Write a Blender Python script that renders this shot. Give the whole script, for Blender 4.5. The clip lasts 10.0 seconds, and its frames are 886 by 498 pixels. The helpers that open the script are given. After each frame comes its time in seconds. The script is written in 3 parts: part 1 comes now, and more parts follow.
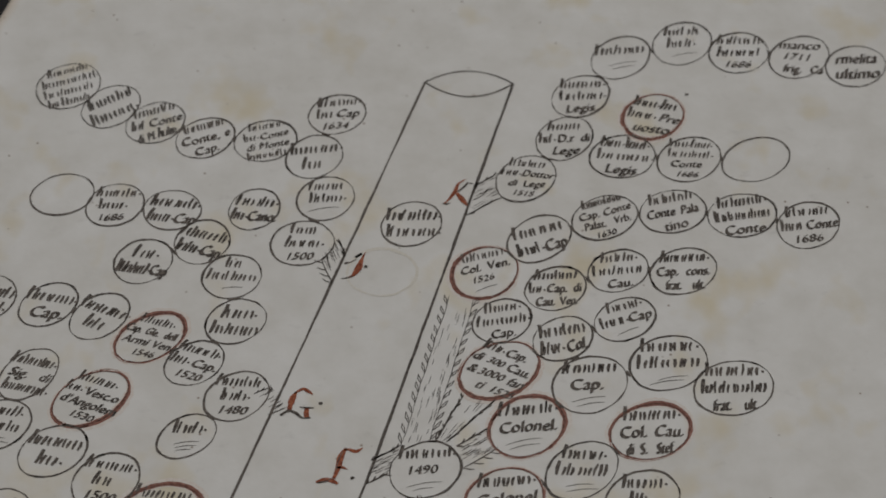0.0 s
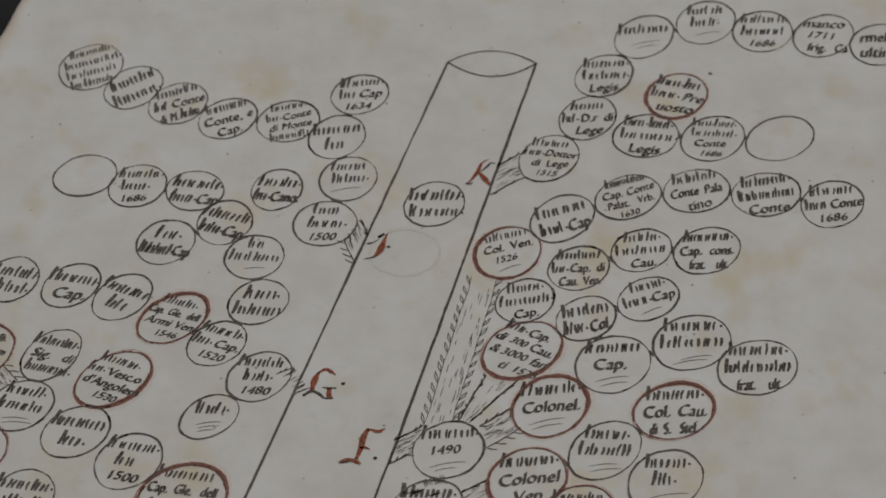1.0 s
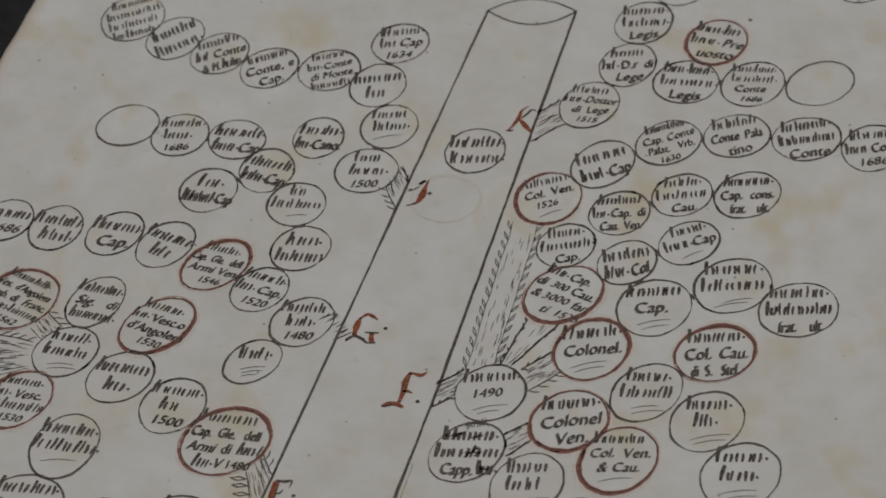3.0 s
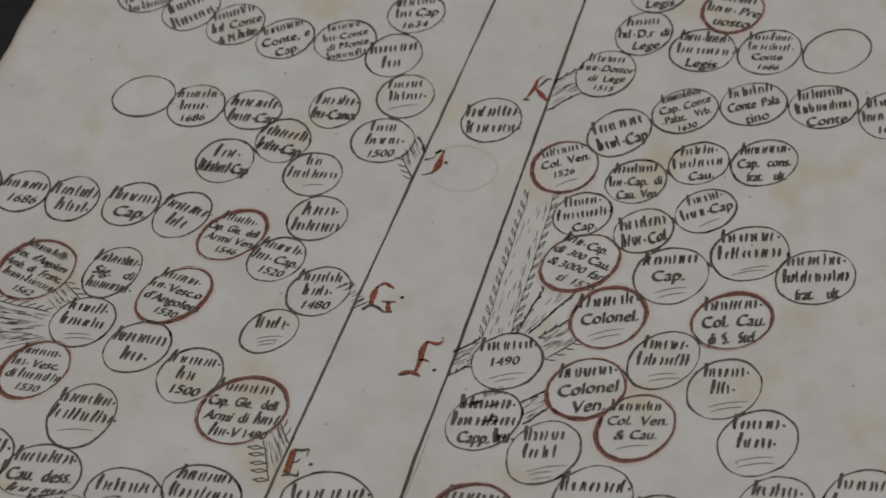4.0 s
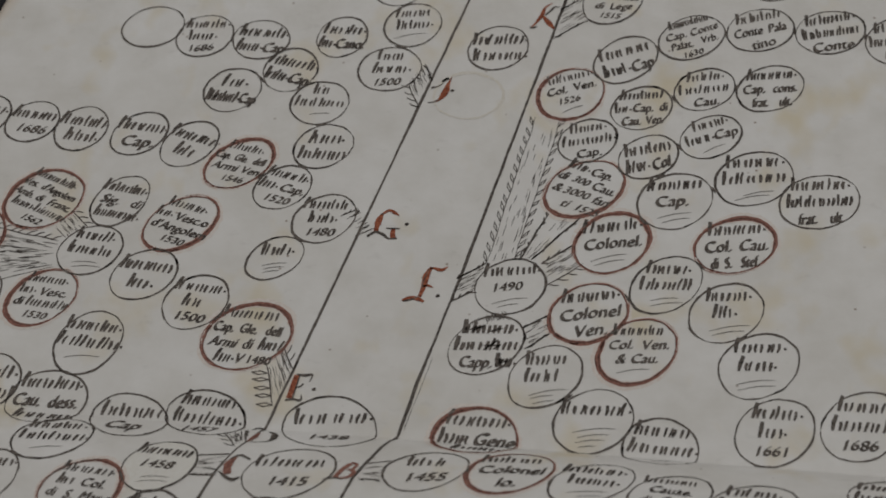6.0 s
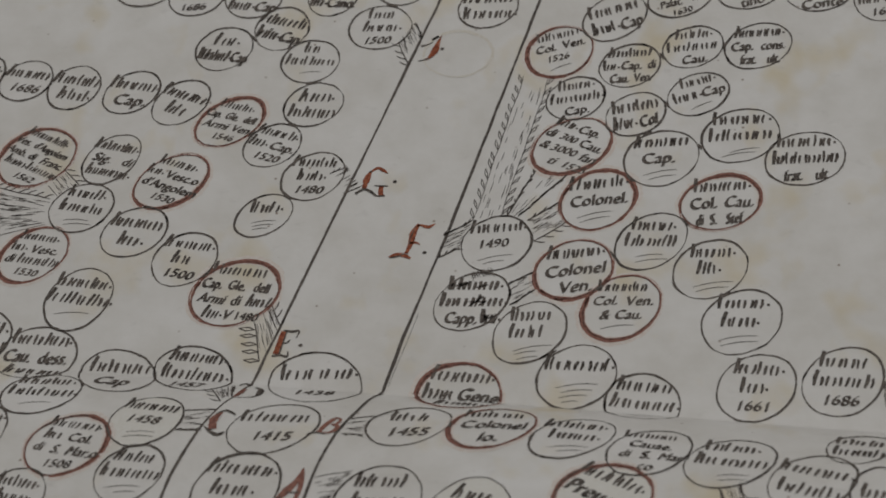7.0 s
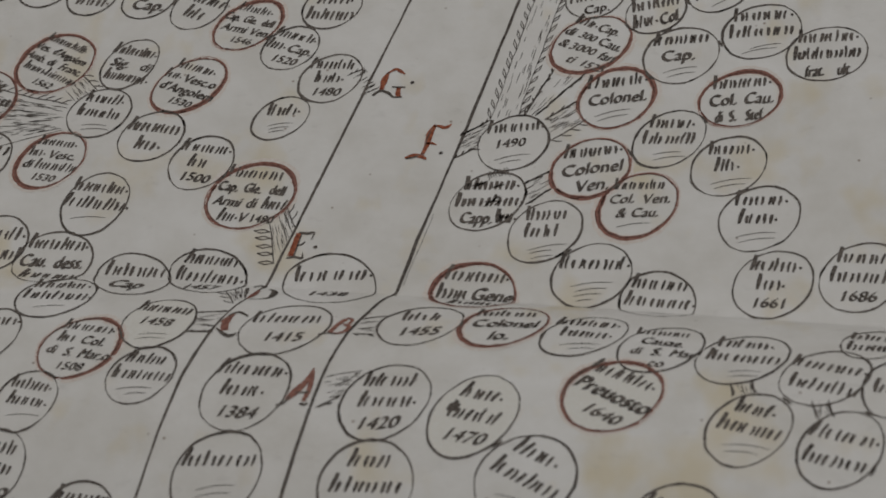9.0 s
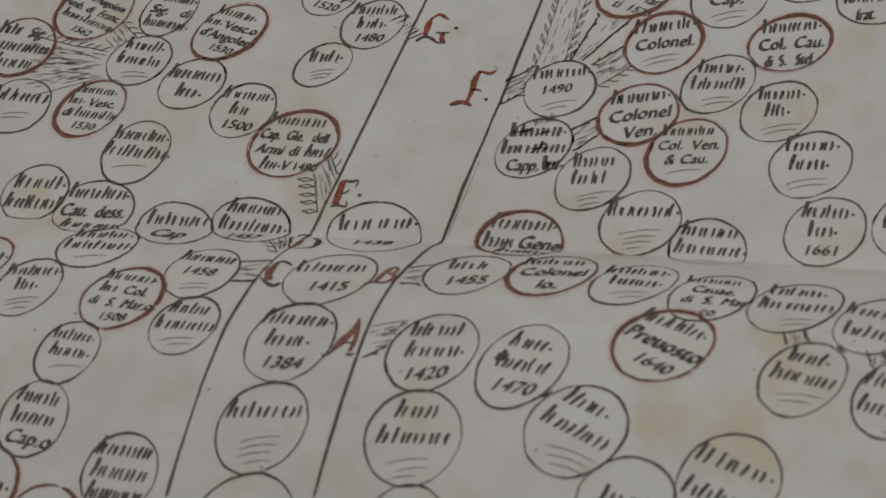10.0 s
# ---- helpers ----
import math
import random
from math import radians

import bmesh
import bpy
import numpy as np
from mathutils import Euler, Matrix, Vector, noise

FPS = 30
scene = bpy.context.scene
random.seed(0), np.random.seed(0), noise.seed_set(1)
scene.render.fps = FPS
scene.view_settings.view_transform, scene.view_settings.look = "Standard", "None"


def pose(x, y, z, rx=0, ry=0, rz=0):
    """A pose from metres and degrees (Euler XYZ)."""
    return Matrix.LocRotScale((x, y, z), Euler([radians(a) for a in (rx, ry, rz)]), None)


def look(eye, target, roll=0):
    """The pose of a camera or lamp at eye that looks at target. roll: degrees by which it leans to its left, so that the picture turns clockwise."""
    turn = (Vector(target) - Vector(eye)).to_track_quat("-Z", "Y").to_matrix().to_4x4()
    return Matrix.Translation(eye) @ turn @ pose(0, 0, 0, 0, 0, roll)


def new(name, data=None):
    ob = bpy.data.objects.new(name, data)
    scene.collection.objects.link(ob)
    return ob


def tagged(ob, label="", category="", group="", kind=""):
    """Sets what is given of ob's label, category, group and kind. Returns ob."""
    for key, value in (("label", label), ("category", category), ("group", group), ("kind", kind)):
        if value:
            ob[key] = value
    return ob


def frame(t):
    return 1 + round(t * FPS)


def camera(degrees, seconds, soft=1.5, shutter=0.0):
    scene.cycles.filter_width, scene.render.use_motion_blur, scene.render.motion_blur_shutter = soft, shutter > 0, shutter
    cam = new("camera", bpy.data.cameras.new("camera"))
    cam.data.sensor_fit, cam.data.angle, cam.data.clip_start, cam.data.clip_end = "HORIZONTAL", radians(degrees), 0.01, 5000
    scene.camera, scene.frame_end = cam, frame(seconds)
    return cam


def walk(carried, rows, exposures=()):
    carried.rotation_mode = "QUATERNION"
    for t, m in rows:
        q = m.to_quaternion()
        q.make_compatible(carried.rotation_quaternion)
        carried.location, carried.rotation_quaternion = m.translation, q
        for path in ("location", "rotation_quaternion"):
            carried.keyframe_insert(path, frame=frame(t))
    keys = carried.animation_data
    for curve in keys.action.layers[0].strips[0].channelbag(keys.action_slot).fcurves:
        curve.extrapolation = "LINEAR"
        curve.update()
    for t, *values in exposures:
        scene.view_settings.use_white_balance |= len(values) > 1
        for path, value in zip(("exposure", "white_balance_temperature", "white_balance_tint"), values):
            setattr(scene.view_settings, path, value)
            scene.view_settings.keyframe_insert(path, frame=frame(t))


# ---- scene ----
cam = camera(19.766, 10.0, soft=1.8)
cam.data.dof.use_dof = True
cam.data.dof.focus_distance = 0.76
cam.data.dof.aperture_fstop = 20.0
PATH = [
    (0.0, -0.00000, -0.55573, 0.57547, 44.0002, 0.0002, -0.0000),
    (0.5, 0.00121, -0.55569, 0.57414, 43.7885, 0.3518, 0.1217),
    (1.0, 0.00220, -0.55550, 0.57344, 43.6408, 0.5818, 0.3655),
    (1.5, 0.00274, -0.55632, 0.57287, 43.4927, 0.8381, 0.4831),
    (2.0, 0.00297, -0.55908, 0.57221, 43.3423, 1.1249, 0.5439),
    (2.5, 0.00319, -0.56209, 0.57110, 43.2233, 1.3357, 0.7078),
    (4.0, 0.00452, -0.56635, 0.56701, 42.6357, 2.0652, 0.9408),
    (4.5, 0.00633, -0.56765, 0.56548, 42.3988, 2.3531, 0.9153),
    (5.0, 0.00962, -0.56881, 0.56435, 42.1238, 2.5981, 0.9761),
    (5.5, 0.01458, -0.57073, 0.56431, 41.8334, 2.9271, 1.2801),
    (7.0, 0.03703, -0.57666, 0.56729, 40.6088, 4.0185, 2.1196),
    (7.5, 0.04564, -0.57884, 0.56833, 40.1958, 4.4922, 2.4348),
    (8.0, 0.05271, -0.58016, 0.56708, 39.7908, 4.9768, 2.9755),
    (8.5, 0.05825, -0.57991, 0.56310, 39.4686, 5.6083, 3.0433),
    (9.0, 0.06043, -0.57850, 0.55638, 39.0619, 6.1252, 3.0913),
    (9.5, 0.05838, -0.57497, 0.55301, 38.4254, 6.3588, 3.2569),
    (10.0, 0.05415, -0.57289, 0.54902, 37.9438, 6.7426, 3.3212),
]
walk(cam, [(t, pose(*row)) for t, *row in PATH])

# ---- light: one soft lamp added overhead, no known fixture, in a plain closed room ----
world = bpy.data.worlds.new("room_air")
scene.world = world
world.use_nodes = True
world.node_tree.nodes["Background"].inputs[0].default_value = (0.9, 0.95, 1.0, 1)
world.node_tree.nodes["Background"].inputs[1].default_value = 0.05
scene.view_settings.exposure = -1.655
lamp = bpy.data.lights.new("added_overhead_light", "AREA")
lamp.shape, lamp.size, lamp.size_y, lamp.energy = "RECTANGLE", 1.6, 1.2, 60.0
lamp.color = (0.965, 0.979, 1.0)
new("added_overhead_light", lamp).matrix_world = look((0.1, 0.14, 1.93), (0.0, 0.0, 0))


# ---- materials ----
def material(name, rough=0.9, spec=0.2):
    m = bpy.data.materials.new(name)
    m.use_nodes = True
    n, l = m.node_tree.nodes, m.node_tree.links
    b = n["Principled BSDF"]
    b.inputs["Roughness"].default_value = rough
    b.inputs["Specular IOR Level"].default_value = spec
    return m, n, l, b


def coords(n, l, scale=(1, 1, 1)):
    c, mp = n.new("ShaderNodeTexCoord"), n.new("ShaderNodeMapping")
    mp.inputs["Scale"].default_value = scale
    l.new(c.outputs["Object"], mp.inputs["Vector"])
    return mp.outputs["Vector"]


def noise_ramp(n, l, vec, scale, detail, stops, rough=0.6):
    t, r = n.new("ShaderNodeTexNoise"), n.new("ShaderNodeValToRGB")
    t.inputs["Scale"].default_value, t.inputs["Detail"].default_value, t.inputs["Roughness"].default_value = scale, detail, rough
    l.new(vec, t.inputs["Vector"])
    l.new(t.outputs["Fac"], r.inputs["Fac"])
    e = r.color_ramp.elements
    e[0].position, e[0].color = stops[0][0], (*stops[0][1], 1)
    e[1].position, e[1].color = stops[-1][0], (*stops[-1][1], 1)
    for p, c in stops[1:-1]:
        e.new(p).color = (*c, 1)
    return r.outputs["Color"]


def blend(n, l, a, b, fac, mode="MIX"):
    m = n.new("ShaderNodeMix")
    m.data_type, m.blend_type = "RGBA", mode
    for key, v in ((0, fac), (6, a), (7, b)):
        if isinstance(v, (int, float)):
            m.inputs[key].default_value = v
        elif isinstance(v, tuple):
            m.inputs[key].default_value = (*v, 1)
        else:
            l.new(v, m.inputs[key])
    return m.outputs[2]


def paper_material():
    m, n, l, b = material("laid_paper", 0.85, 0.25)
    v = coords(n, l)
    W, K = (1, 1, 1), (0, 0, 0)
    base = noise_ramp(n, l, v, 9, 5, [(0.3, (0.675, 0.645, 0.60)), (0.7, (0.735, 0.71, 0.675))])
    cloud = noise_ramp(n, l, v, 55, 6, [(0.33, (0.885, 0.875, 0.85)), (0.67, W)])
    col = blend(n, l, base, cloud, 1.0, "MULTIPLY")
    # yellowed blotches
    spots = noise_ramp(n, l, coords(n, l, (1, 0.75, 1)), 34, 3, [(0.55, K), (0.70, (0.6, 0.6, 0.6))])
    col = blend(n, l, col, (0.60, 0.50, 0.31), spots)
    # faint offset of ink from the facing leaf
    ghost = noise_ramp(n, l, coords(n, l, (1, 1.6, 1)), 120, 4, [(0.62, K), (0.78, (0.22, 0.22, 0.22))])
    col = blend(n, l, col, (0.36, 0.33, 0.30), ghost)
    # rust and dust specks
    fleck = n.new("ShaderNodeTexVoronoi")
    fleck.inputs["Scale"].default_value = 130
    l.new(v, fleck.inputs["Vector"])
    fr = n.new("ShaderNodeValToRGB")
    fr.color_ramp.elements[0].position, fr.color_ramp.elements[0].color = 0.035, (0.75, 0.75, 0.75, 1)
    fr.color_ramp.elements[1].position, fr.color_ramp.elements[1].color = 0.075, (0, 0, 0, 1)
    l.new(fleck.outputs["Distance"], fr.inputs["Fac"])
    keep = noise_ramp(n, l, v, 40, 1, [(0.44, K), (0.54, W)])
    col = blend(n, l, col, (0.22, 0.15, 0.10), blend(n, l, fr.outputs["Color"], keep, 1.0, "MULTIPLY"))
    # handled, browned outer edge
    lin = n.new("ShaderNodeMath")
    rag = n.new("ShaderNodeTexNoise")
    rag.inputs["Scale"].default_value = 60
    l.new(v, rag.inputs["Vector"])
    at = n.new("ShaderNodeAttribute")
    at.attribute_name = "rim"
    lin.operation = "MULTIPLY_ADD"
    lin.inputs[1].default_value = 0.006
    l.new(rag.outputs["Fac"], lin.inputs[0])
    l.new(at.outputs["Fac"], lin.inputs[2])
    er = n.new("ShaderNodeValToRGB")
    er.color_ramp.elements[0].position, er.color_ramp.elements[0].color = 0.0035, (0.75, 0.75, 0.75, 1)
    er.color_ramp.elements[1].position, er.color_ramp.elements[1].color = 0.008, (0, 0, 0, 1)
    l.new(lin.outputs[0], er.inputs["Fac"])
    col = blend(n, l, col, (0.60, 0.50, 0.39), er.outputs["Color"])
    l.new(col, b.inputs["Base Color"])
    wave, wn = n.new("ShaderNodeBump"), n.new("ShaderNodeTexNoise")
    wn.inputs["Scale"].default_value, wn.inputs["Detail"].default_value = 22, 4
    l.new(coords(n, l, (1, 0.6, 1)), wn.inputs["Vector"])
    wave.inputs["Strength"].default_value, wave.inputs["Distance"].default_value = 0.5, 0.0025
    l.new(wn.outputs["Fac"], wave.inputs["Height"])
    bump, h = n.new("ShaderNodeBump"), n.new("ShaderNodeTexNoise")
    l.new(wave.outputs["Normal"], bump.inputs["Normal"])
    h.inputs["Scale"].default_value, h.inputs["Detail"].default_value = 260, 6
    l.new(v, h.inputs["Vector"])
    bump.inputs["Strength"].default_value, bump.inputs["Distance"].default_value = 0.25, 0.0006
    l.new(h.outputs["Fac"], bump.inputs["Height"])
    l.new(bump.outputs["Normal"], b.inputs["Normal"])
    return m


def ink_material(name, dark, pale, rough=0.75):
    """Pen ink: pools dark, drags pale, differs a little from piece to piece."""
    m, n, l, b = material(name, rough, 0.2)
    v = coords(n, l)
    drag = noise_ramp(n, l, v, 900, 4, [(0.38, dark), (0.72, pale)])
    info = n.new("ShaderNodeObjectInfo")
    weak = n.new("ShaderNodeMath")
    weak.operation = "MULTIPLY"
    weak.inputs[1].default_value = 0.35
    l.new(info.outputs["Random"], weak.inputs[0])
    l.new(blend(n, l, drag, pale, weak.outputs[0]), b.inputs["Base Color"])
    return m


PAPER = paper_material()
INK = ink_material("iron_gall_ink", (0.034, 0.027, 0.023), (0.19, 0.16, 0.135))
PALE = ink_material("pale_pen_ink", (0.055, 0.047, 0.042), (0.22, 0.195, 0.17))
RED = ink_material("red_brown_ink", (0.155, 0.062, 0.048), (0.36, 0.175, 0.13))
RUBRIC = ink_material("rubric_ink", (0.14, 0.03, 0.016), (0.45, 0.15, 0.075))
GHOST = ink_material("offset_stain", (0.60, 0.55, 0.46), (0.68, 0.64, 0.58))
TINT = ink_material("yellow_wash", (0.665, 0.63, 0.56), (0.70, 0.675, 0.62))
SMUDGE = ink_material("rubbed_red_ink", (0.62, 0.53, 0.46), (0.70, 0.655, 0.60))
RUST = ink_material("dark_red_brown_ink", (0.06, 0.028, 0.022), (0.24, 0.115, 0.088))


def plain(name, a, b_, scale, rough=0.8):
    m, n, l, b = material(name, rough, 0.3)
    l.new(noise_ramp(n, l, coords(n, l), scale, 6, [(0.3, a), (0.7, b_)]), b.inputs["Base Color"])
    return m


TABLE = plain("dark_table_cloth", (0.010, 0.009, 0.010), (0.022, 0.020, 0.021), 150)
WALL = plain("wall_plaster", (0.55, 0.53, 0.50), (0.62, 0.60, 0.57), 6)
FLOOR = plain("floor_stone", (0.22, 0.20, 0.18), (0.30, 0.28, 0.25), 8)

# ---- the page: u runs along the crease, v away from it; below the crease v is the way along the bulging paper ----
ORIGIN = Vector((0.0, -0.14847))
TURN = radians(-6.369)
EX, EY = Vector((math.cos(TURN), math.sin(TURN))), Vector((-math.sin(TURN), math.cos(TURN)))
STEPS = np.linspace(0, 0.16, 401)


def bulge(first, last=-20.0, reach=0.055):
    """Run and rise of the near leaf, whose slope falls from first + last degrees at the crease to last."""
    slope = np.radians(last + first * np.exp(-STEPS / reach))
    d = STEPS[1]
    run = np.concatenate([[0], np.cumsum((np.cos(slope[1:]) + np.cos(slope[:-1])) / 2 * d)])
    rise = np.concatenate([[0], np.cumsum((np.sin(slope[1:]) + np.sin(slope[:-1])) / 2 * d)])
    return run, rise


RUN_A, RISE_A = bulge(53)
RUN_B, RISE_B = bulge(68)


def page(u, v, lift=0.0):
    """The place of a point of the page, in metres, lifted off the paper."""
    u, v = float(u), float(v)
    if v >= 0:
        p = ORIGIN + u * EX + v * EY
        return (p.x, p.y, lift)
    k = min(max((u + 0.12) / 0.12, 0), 1)
    i = min(-v / STEPS[1], 398.9)
    j, f = int(i), i - int(i)
    run = (1 - k) * (RUN_A[j] * (1 - f) + RUN_A[j + 1] * f) + k * (RUN_B[j] * (1 - f) + RUN_B[j + 1] * f)
    rise = (1 - k) * (RISE_A[j] * (1 - f) + RISE_A[j + 1] * f) + k * (RISE_B[j] * (1 - f) + RISE_B[j + 1] * f)
    p = ORIGIN + u * EX - float(run) * EY
    return (p.x + lift * 0.3 * EY.x, p.y + lift * 0.3 * EY.y, float(rise) + lift)


def linked(name, verts, faces, mat, parent=None, label=""):
    me = bpy.data.meshes.new(name)
    me.from_pydata(verts, [], faces)
    me.materials.append(mat)
    ob = new(name, me)
    ob.parent = parent
    if label:
        ob["label"] = label
    return ob


def part(name, bm, mat, parent=None, label=""):
    me = bpy.data.meshes.new(name)
    bm.to_mesh(me)
    bm.free()
    me.materials.append(mat)
    ob = new(name, me)
    ob.parent = parent
    if label:
        ob["label"] = label
    return ob


def box(name, lo, hi, mat, parent=None, bevel=0.0):
    bm = bmesh.new()
    bmesh.ops.create_cube(bm, size=1)
    for w in bm.verts:
        w.co = [a + (b - a) * (c + 0.5) for a, b, c in zip(lo, hi, w.co)]
    if bevel:
        bmesh.ops.bevel(bm, geom=bm.edges[:], offset=bevel, segments=2, affect="EDGES")
    return part(name, bm, mat, parent)


# ---- room and table ----
for nm, lo, hi, mt in (
    ("floor", (-2.2, -2.2, -0.85), (2.2, 2.2, -0.76), FLOOR),
    ("ceiling", (-2.2, -2.2, 2.0), (2.2, 2.2, 2.1), WALL),
    ("wall_north", (-2.2, 2.1, -0.76), (2.2, 2.2, 2.0), WALL),
    ("wall_south", (-2.2, -2.2, -0.76), (2.2, -2.1, 2.0), WALL),
    ("wall_east", (2.1, -2.1, -0.76), (2.2, 2.1, 2.0), WALL),
    ("wall_west", (-2.2, -2.1, -0.76), (-2.1, 2.1, 2.0), WALL),
):
    tagged(box(nm, lo, hi, mt), kind="structure")
table = tagged(new("table"), "table under a dark matt cover, bearing the manuscript", "table")
box("tabletop", (-0.75, -0.55, -0.035), (0.75, 0.55, -0.0012), TABLE, table, 0.004)
for sx in (-0.7, 0.7):
    for sy in (-0.5, 0.5):
        box("leg", (sx - 0.03, sy - 0.03, -0.76), (sx + 0.03, sy + 0.03, -0.035), TABLE, table, 0.003)

# ---- the sheet ----
LEAN = 0.155            # the sheet's sides lean against the crease
LEFT, RIGHT, TOP, BOTTOM = -0.2181, 0.24, 0.345, -0.13


def sheet():
    rows = list(np.arange(BOTTOM, -0.02, 0.003)) + list(np.arange(-0.02, 0.004, 0.001)) + list(np.arange(0.004, TOP, 0.0035))
    cols = list(np.arange(0, 0.02, 0.002)) + list(np.arange(0.02, RIGHT - LEFT, 0.008))
    verts, rim, faces = [], [], []
    nc = len(cols)
    for v in rows:
        nick = 0.0006 * noise.noise((v * 55, 3.1, 0)) + 0.0003 * noise.noise((v * 260, 7.7, 0))
        for c in cols:
            fade = max(0, 1 - c / 0.03)
            verts.append(page(LEFT + c + LEAN * v + nick * fade, v, 0.0))
            rim.append(c)
    top = len(verts)
    verts += [(x, y, z - 0.0007) for x, y, z in verts]
    for r in range(len(rows) - 1):
        for c in range(nc - 1):
            i = r * nc + c
            faces.append((i, i + 1, i + nc + 1, i + nc))
            faces.append((top + i, top + i + nc, top + i + nc + 1, top + i + 1))
    loop = [*range(nc), *(r * nc + nc - 1 for r in range(1, len(rows))), *((len(rows) - 1) * nc + c for c in range(nc - 2, -1, -1)), *(r * nc for r in range(len(rows) - 2, 0, -1))]
    for a, b in zip(loop, loop[1:] + loop[:1]):
        faces.append((b, a, top + a, top + b))
    ob = linked("manuscript_sheet", verts, faces, PAPER)
    at = ob.data.attributes.new("rim", "FLOAT", "POINT")
    at.data.foreach_set("value", np.array(rim * 2, dtype=np.float32))
    ob.data.polygons.foreach_set("use_smooth", [True] * len(ob.data.polygons))
    return tagged(ob, "creased old paper sheet with a hand-drawn family tree in brown-black ink", "manuscript")


SHEET = sheet()


# ---- pen work: every stroke is a strip of ink lying on the page ----
def strip(pts, widths, verts, faces, lift):
    """A ribbon along pts (page millimetres) with a width, in millimetres, at each."""
    n0 = len(verts)
    for i, (x, y) in enumerate(pts):
        xa, ya = pts[max(i - 1, 0)]
        xb, yb = pts[min(i + 1, len(pts) - 1)]
        dx, dy = xb - xa, yb - ya
        k = 0.5 * widths[i] / (math.hypot(dx, dy) or 1)
        verts.append(page((x - dy * k) / 1000, (y + dx * k) / 1000, lift))
        verts.append(page((x + dy * k) / 1000, (y - dx * k) / 1000, lift))
    for i in range(len(pts) - 1):
        a = n0 + 2 * i
        faces.append((a + 1, a + 3, a + 2, a))


def pen(name, strokes, mat, parent, lift=0.00012, label=""):
    verts, faces = [], []
    for pts, widths in strokes:
        strip(pts, widths, verts, faces, lift)
    return linked(name, verts, faces, mat, parent, label)


def line(a, b, w, wob=0.15, seed=0.0, n=None):
    """A hand-drawn straight stroke that thins at its ends."""
    n = n or max(3, int(math.hypot(b[0] - a[0], b[1] - a[1]) / 1.2))
    pts, ws = [], []
    for i in range(n + 1):
        f = i / n
        x, y = a[0] + (b[0] - a[0]) * f, a[1] + (b[1] - a[1]) * f
        pts.append((x + wob * noise.noise((x * 0.13, y * 0.13, seed)), y + wob * noise.noise((x * 0.13, y * 0.13, seed + 9))))
        ws.append(w * (0.85 + 0.35 * noise.noise((x * 0.4, y * 0.4, seed + 4))) * (0.45 if i in (0, n) else 1))
    return pts, ws


def arc(a, b, sag, w, seed=0.0):
    """A bowed stroke from a to b; sag is how far its middle lies off the straight line."""
    n = 16
    dx, dy = b[0] - a[0], b[1] - a[1]
    ln = math.hypot(dx, dy)
    pts, ws = [], []
    for i in range(n + 1):
        f = i / n
        k = sag * (1 - (2 * f - 1) ** 2) / ln
        pts.append((a[0] + dx * f - dy * k, a[1] + dy * f + dx * k))
        ws.append(w * (0.9 + 0.5 * noise.noise((f * 4, seed, 1.0))))
    return pts, ws


def ring(u, v, a, b, rot, w, seed, swell=0.35, off=0.0, turns=1.04):
    """A hand-drawn oval: the pen presses on one side and overruns its start."""
    pts, ws = [], []
    start = seed * 1.7
    for i in range(69):
        th = start + math.tau * turns * i / 68
        c, s = math.cos(th), math.sin(th)
        k = 0.985 + 0.03 * noise.noise((c * 1.3, s * 1.3, seed * 3.1)) + 0.018 * noise.noise((c * 3.2, s * 3.2, seed)) + 0.009 * noise.noise((c * 9, s * 9, seed)) + 0.012 * (i / 68) + off
        x, y = a * k * c, b * k * s
        pts.append((u + x * math.cos(rot) - y * math.sin(rot), v + x * math.sin(rot) + y * math.cos(rot)))
        ws.append(w * max(0.3, 1 + swell * math.cos(th - 2.6 - seed) + 0.5 * noise.noise((c * 2, s * 2, seed + 20)) + 0.45 * noise.noise((c * 11, s * 11, seed + 7))))
    return pts, ws


def lettering(name, text, u, v, size, ang, mat, parent, shear=0.25, nib=0.055, lift=0.00014, squeeze=1.0):
    """Words in the built-in letter, thinned and swept by a broad nib held aslant; their middle lies at u, v (millimetres)."""
    cu = bpy.data.curves.new(name, "FONT")
    cu.body, cu.size, cu.shear, cu.align_x, cu.resolution_u, cu.offset = text, size, shear, "CENTER", 3, -0.013 * size
    tmp = new(name, cu)
    me = bpy.data.meshes.new_from_object(tmp.evaluated_get(bpy.context.evaluated_depsgraph_get()))
    bpy.data.objects.remove(tmp)
    ca, sa = math.cos(ang), math.sin(ang)
    flat = [(w.co.x * squeeze, w.co.y - 0.33 * size) for w in me.vertices]
    polys = [tuple(p.vertices) for p in me.polygons]
    bpy.data.meshes.remove(me)
    verts, faces = [], []
    for k in range(5):
        n0 = len(verts)
        sx, sy = (k - 2) / 2 * nib * size, (k - 2) / 2 * 0.62 * nib * size
        for x, y in flat:
            wav = noise.noise((x * 1.1 / size, u * 0.7, v * 0.7))
            press = 1 + 0.5 * noise.noise((x * 2.3 / size, y * 2.3 / size, u))
            x, y = x + sx * press + 0.10 * wav * y, y + sy * press + 0.06 * size * noise.noise((x * 1.6 / size, v, 5.0))
            verts.append(page((u + x * ca - y * sa) / 1000, (v + x * sa + y * ca) / 1000, lift + 0.00001 * k))
        faces += [tuple(n0 + i for i in f) for f in polys]
    return linked(name, verts, faces, mat, parent)


